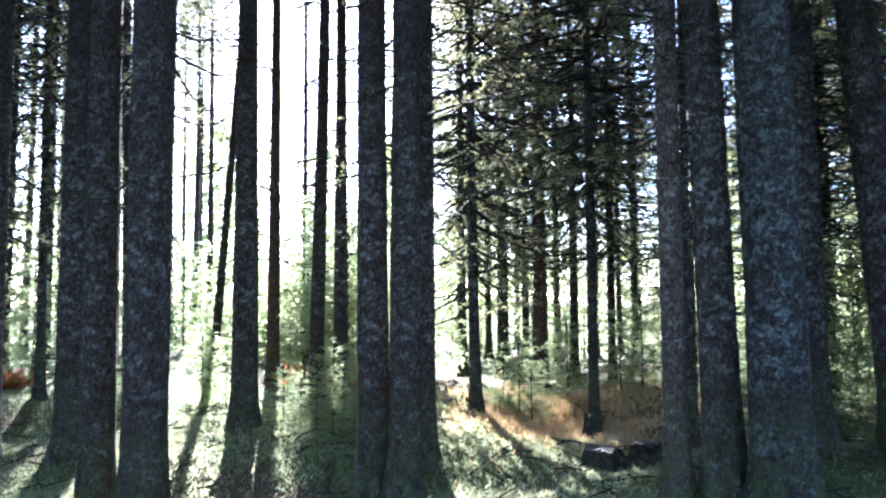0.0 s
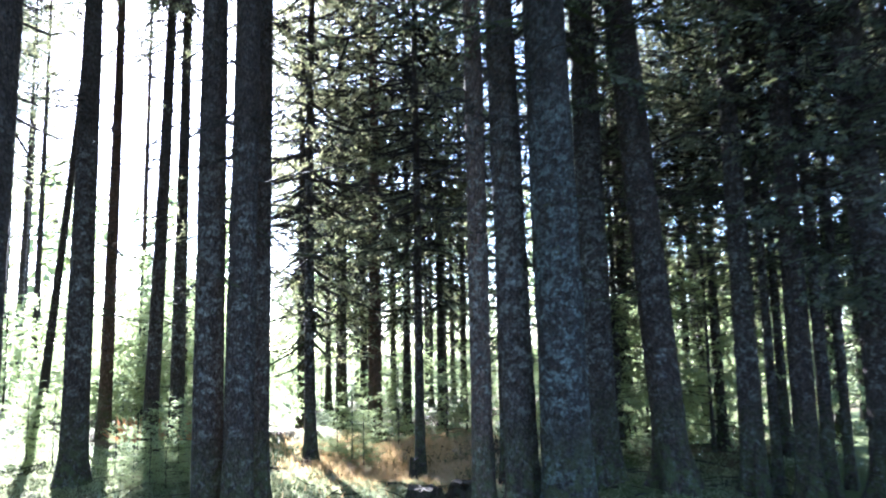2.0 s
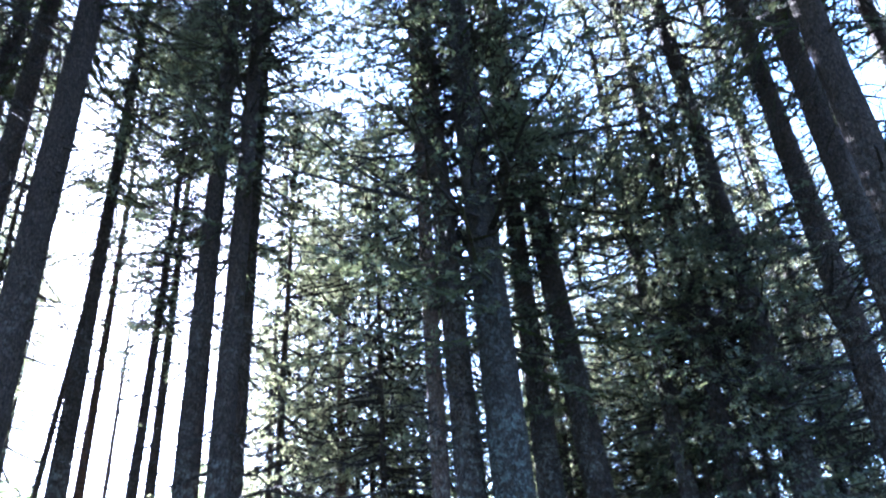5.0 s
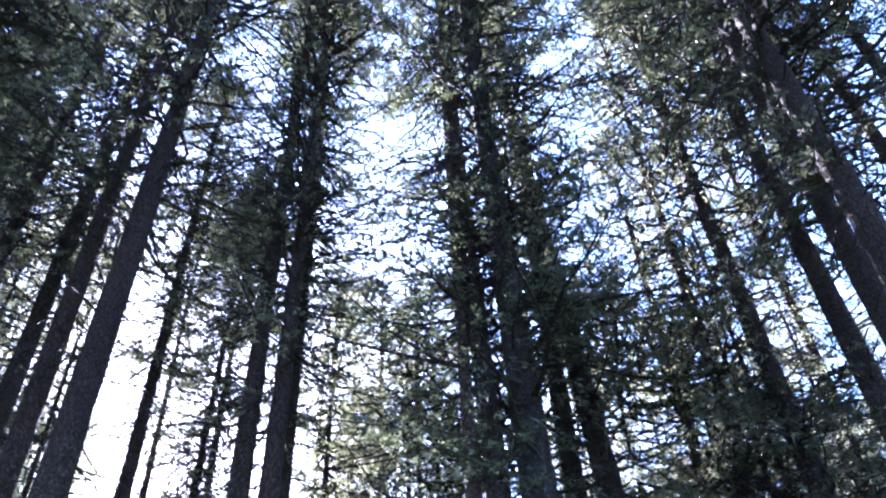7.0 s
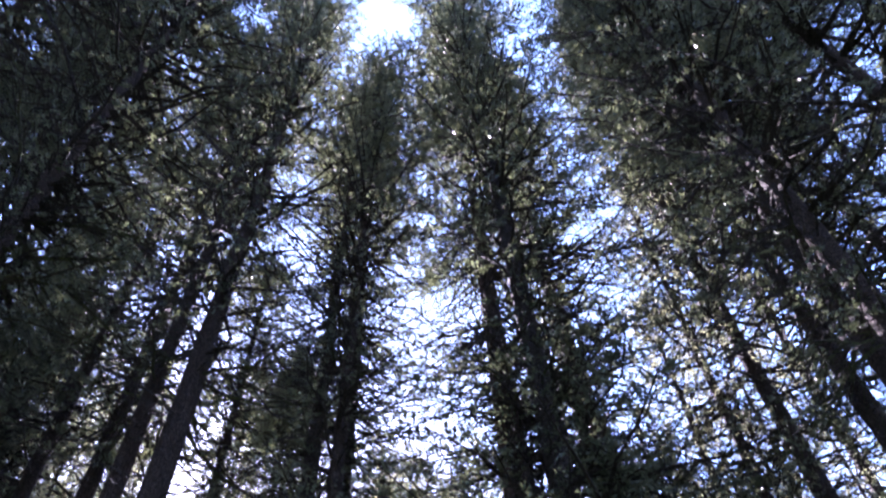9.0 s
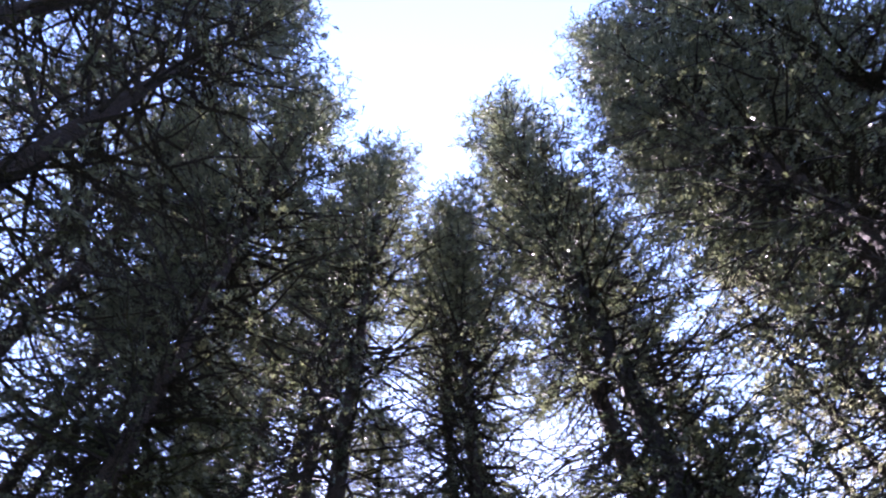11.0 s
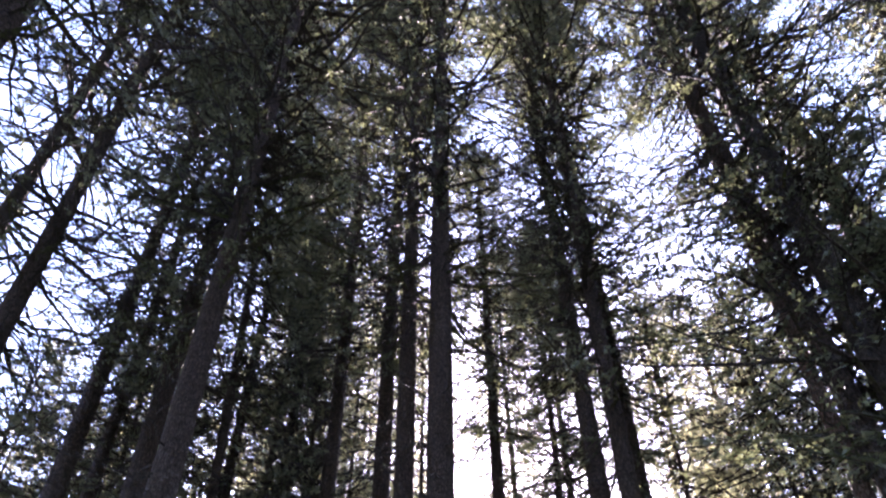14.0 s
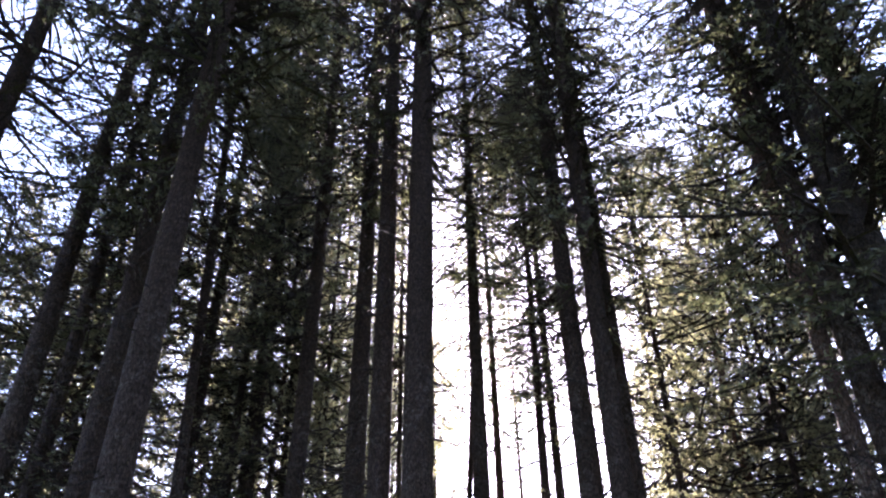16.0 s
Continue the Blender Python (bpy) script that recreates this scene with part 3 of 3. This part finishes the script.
# the wood goes on all round
rng = np.random.default_rng(5)
# last row: added mostly behind a front stem to shade the ground at left
for lo, hi, near, far, number, low in ((-80, -17, 25, 46, 34, 3.0), (21, 45, 19, 44, 18, 3.5), (45, 80, 25, 46, 16, 3.5), (18.6, 23, 33, 50, 4, 12.0), (16.6, 18.8, 38, 44, 4, 8.0)):
    for k in range(number):
        az = lo + (hi - lo) * (k + rng.uniform(0, 1)) / number
        if abs(az - 37) < 1.2:
            continue
        d = math.sqrt(rng.uniform(near ** 2, far ** 2))
        spruce(d, az, rng.uniform(0.2, 0.34), rng.uniform(21, 27), low + rng.uniform(0, 4), rng.uniform(-1, 1), kind="far", dead=0)
# unseen, behind the camera: added spruces that keep sky light off the stems
for k in range(38):
    az = 92 + 176 * (k + rng.uniform(0, 0.8)) / 38
    spruce(rng.uniform(5.5, 20), az, rng.uniform(0.26, 0.38), rng.uniform(24, 29), rng.uniform(5, 9), rng.uniform(-1, 1), kind="far", dead=0)

# ---- young spruces of the undergrowth ----
YOUNG, YOUNG_FAR = [], []
for k in range(3):
    YOUNG.append((crown_mesh("young_crown", 91 + k, 4.0, 1.2, whorl=0.24, per=5, step=0.14, droop=0.55, twig=0.42, brush=6, blade=0.11, wide=0.04, hang=1.7, full=0.0, inner=0.1, mat=YOUNG_NEEDLES, bare=0.0, tubes=False),
                  trunk_mesh("young_trunk", 191 + k, 0.07, 3.9, (0, 0), BARK, 6)))
    YOUNG_FAR.append((crown_mesh("young_crown", 291 + k, 4.0, 1.2, whorl=0.26, per=5, step=0.22, droop=0.55, hang=1.7, twig=0.45, brush=5, blade=0.17, wide=0.065, full=0.0, inner=0.1, mat=YOUNG_NEEDLES, bare=0.0, tubes=False), YOUNG[-1][1]))
young_count = 0


def young_spruce(d, az, height):
    global young_count
    young_count += 1
    x, y, k = spot(d, az)
    (boughs, needles), stem = (YOUNG if d < 20 else YOUNG_FAR)[young_count % 3]
    thing = new("young_spruce")
    s = height * k / 4.0
    w = k * (height / 4.0) ** 0.8
    thing.matrix_world = pose(x, y, ground_height(x, y) - 0.02, 0, 0, young_count * 77)
    put = Matrix.Diagonal((w, w, s, 1))
    under("trunk", stem, thing, put)
    under("bough_frame", boughs, thing, put, kind="stuff")
    under("crown", needles, thing, put, kind="stuff")
    tagged(thing, "young light-green spruce of the undergrowth", "young tree", "young spruces of the undergrowth")


# stems whose feet stand free of the undergrowth: distance and azimuth
CLEAR = ((13.1, -1.6), (16.5, -5.95), (12.2, -9.1), (12.0, 13.15), (18.5, 11.85), (14.0, 8.9), (16.0, 7.35), (18.0, 15.65), (20.5, -3.55))
rng = np.random.default_rng(8)
for lo, hi, near, far, number, low, high in ((-48, -1, 16, 40, 62, 1.2, 4.8), (-1, 4, 17, 34, 8, 1.5, 4.0), (4, 11, 18, 30, 18, 2.0, 4.6), (11, 17, 15, 40, 30, 0.6, 2.4), (11, 16.5, 24, 34, 6, 2.6, 4.6), (17, 34, 16, 40, 26, 1.2, 4.5), (18, 23, 14, 18, 4, 0.5, 0.9), (-47, -21, 12.5, 19, 16, 1.8, 4.6)):
    for k in range(number):
        az = lo + (hi - lo) * (k + rng.uniform(0, 1)) / number
        d, tall = math.sqrt(rng.uniform(near ** 2, far ** 2)), rng.uniform(low, high)
        if az < -31.5 and k % 3:
            continue
        if not any(abs(az - foot) < 1.1 and d < far_off + 0.5 for far_off, foot in CLEAR):
            young_spruce(d, az, tall)
for d, az, h in ((21.0, 9.7, 3.0), (20.0, 6.1, 3.0), (23.0, 5.4, 3.6), (13.6, -4.4, 1.3), (14.2, -5.2, 0.8), (13.9, -3.4, 1.0), (14.6, -7.6, 1.4), (13.2, -5.2, 0.9), (12.8, 9.5, 0.9), (12.5, 7.6, 1.1), (14.5, 14.5, 1.2), (13.0, 10.8, 0.8), (15, 16, 1.3), (13.4, 5.8, 0.8), (14.8, -11.0, 1.6), (11.2, 8.6, 0.7), (11.6, 6.9, 0.85), (10.8, 7.6, 0.5), (11.9, 5.6, 0.75), (11.0, 6.0, 0.55), (11.5, 9.6, 0.6), (15.3, -12.4, 1.8)):
    young_spruce(d, az, h)


# ---- far woods, a belt of trees behind the clearing ----
def far_woods():
    rng = np.random.default_rng(21)
    h = Heap()
    for _ in range(520):
        a, r = rng.uniform(0, 2 * np.pi), rng.uniform(58, 130)
        x, y, tall = -r * math.sin(a), r * math.cos(a), rng.uniform(0.10, 0.145) * r + 2
        if -25 < math.degrees(math.atan2(-x, y)) < 1:
            tall *= 1.55          # a wooded rise
        elif 1 < math.degrees(math.atan2(-x, y)) < 26:
            tall *= 1.7
        n = 150
        k = rng.uniform(0, 1, n) ** 0.9
        w = 2.2 * (1 - k) * rng.uniform(0.3, 1.0, n) + 0.1
        t = rng.uniform(0, 6.28, n)
        base = np.stack([x + w * np.cos(t), y + w * np.sin(t), k * tall], 1)
        way = np.stack([np.cos(t), np.sin(t), rng.uniform(-0.9, -0.1, n)], 1)
        h.blades(base, way, rng.uniform(0.9, 1.7, n), rng.uniform(0.35, 0.7, n), rng)
    tagged(new("far_woods", h.mesh("far_woods", FAR_NEEDLES)), "sunlit far spruce woods beyond the clearing", "woods", kind="stuff")


far_woods()


# ---- stumps ----
def stump(d, az, dia, height, seed):
    x, y, k = spot(d, az)
    dia, height = dia * k, height * k
    thing = new("tree_stump")
    thing.matrix_world = pose(x, y, ground_height(x, y))
    r = np.random.default_rng(seed)
    sides = 26
    ang = np.arange(sides) * 2 * np.pi / sides
    zs = np.array([-0.15, 0.0, 0.05, 0.12, height * 0.75, height])
    ring = 0.5 * dia * (1 + np.exp(-np.maximum(zs, 0) / 0.13)[:, None] * (0.75 + 0.6 * np.cos(5 * ang + seed)))
    ring = ring * (1 + r.normal(0, 0.03, ring.shape))
    v = np.stack([ring * np.cos(ang), ring * np.sin(ang), np.repeat(zs[:, None], sides, 1)], -1)
    v[-1, :, 2] += r.normal(0, 0.012, sides)
    i = np.arange(len(zs) - 1)[:, None] * sides + np.arange(sides)[None]
    j = np.arange(len(zs) - 1)[:, None] * sides + (np.arange(sides)[None] + 1) % sides
    under("bark", mesh_of("bark", v.reshape(-1, 3), np.stack([i, j, j + sides, i + sides], -1).reshape(-1, 4), STUMP_BARK, True), thing)
    top = np.concatenate([v[-1], v[-1] * (0.5, 0.5, 1), [[0, 0, height]]])
    i = np.arange(sides)
    j = (i + 1) % sides
    quads = np.stack([i, j, j + sides, i + sides], 1)
    tris = np.stack([i + sides, j + sides, np.full(sides, 2 * sides)], 1)
    tri_all = np.concatenate([quads[:, :3], quads[:, [0, 2, 3]], tris])
    under("cut_face", mesh_of("cut_face", top, tri_all, CUT_WOOD), thing)
    tagged(thing, "low weathered tree stump on the mossy ground", "stump", "stumps on the forest floor")


stump(9.4, -9.3, 0.30, 0.20, 1)
stump(9.9, -12.1, 0.24, 0.15, 2)
stump(11.4, -8.7, 0.11, 0.34, 5)


# ---- grass and moss tufts ----
def tufts(name, seed, count, spots, mat, label, tall=(0.06, 0.2), wide=0.012):
    rng = np.random.default_rng(seed)
    h = Heap()
    per = count // len(spots)
    for d, az, spread in spots:
        x, y, k = spot(d, az)
        x = x + rng.normal(0, spread * k, per)
        y = y + rng.normal(0, spread * k, per)
        z = np.array([ground_height(p, q) for p, q in zip(x, y)])
        base = np.stack([x, y, z - 0.005], 1)
        way = rng.normal(0, 0.5, (per, 3))
        way[:, 2] = rng.uniform(0.4, 1.2, per)
        h.blades(base, way, rng.uniform(*tall, per), wide * rng.uniform(0.7, 1.5, per), rng)
    tagged(new(name, h.mesh(name, mat)), label, "grass", kind="stuff")


spots = np.random.default_rng(14)
green_spots = [(spots.uniform(6.8, 17), spots.uniform(-34, 34), spots.uniform(0.2, 0.5)) for _ in range(150)]
green_spots += [(spots.uniform(9, 18), spots.uniform(20, 34), spots.uniform(0.3, 0.6)) for _ in range(24)]
green_spots += [(spots.uniform(7.5, 12.5), spots.uniform(5, 24), spots.uniform(0.2, 0.5)) for _ in range(40)]
green_spots += [(spots.uniform(7.2, 11), spots.uniform(-16, 5), spots.uniform(0.15, 0.4)) for _ in range(60)]
green_spots += [(math.sqrt(spots.uniform(1, 60)), spots.uniform(-180, 180), spots.uniform(0.2, 0.5)) for _ in range(70)]
dry_spots = [(spots.uniform(10.8, 15.5), spots.uniform(-12.5, -1.5), spots.uniform(0.25, 0.6)) for _ in range(34)]
tufts("dry_grass", 3, 17000, dry_spots, DRY_GRASS, "patches of dry orange-brown forest grass", (0.04, 0.14), 0.011)
tufts("green_grass", 4, 130000, green_spots, GREEN_GRASS, "clumps of low bright green moss and grass", (0.02, 0.07), 0.010)


def litter():
    rng = np.random.default_rng(77)
    h = Heap()
    for k in range(560):
        a, d = (radians(rng.uniform(-36, 32)), rng.uniform(5.5, 15)) if k < 420 else (rng.uniform(-math.pi, math.pi), rng.uniform(1.0, 7.0))
        x, y, _ = spot(d, math.degrees(a))
        t, half = rng.uniform(0, 6.28), rng.uniform(0.06, 0.4)
        p = [(x + k * half * math.cos(t), y + k * half * math.sin(t), ground_height(x + k * half * math.cos(t), y + k * half * math.sin(t)) + 0.012 + rng.uniform(0, 0.02)) for k in (-1, -0.3, 0.4, 1)]
        h.tube(p, np.array([0.009, 0.008, 0.006, 0.003]) * rng.uniform(0.6, 1.6), 4)
    tagged(new("fallen_twigs", h.mesh("fallen_twigs", TWIG)), "small fallen dead twigs on the forest floor", "twigs", kind="stuff")


litter()
tufts("red_undergrowth", 6, 600, [(20, 27.6, 0.22), (16.6, 6.0, 0.15), (17.5, 9.4, 0.2)], RED_LEAVES, "reddish autumn leaves of low bilberry bushes", (0.15, 0.45), 0.07)
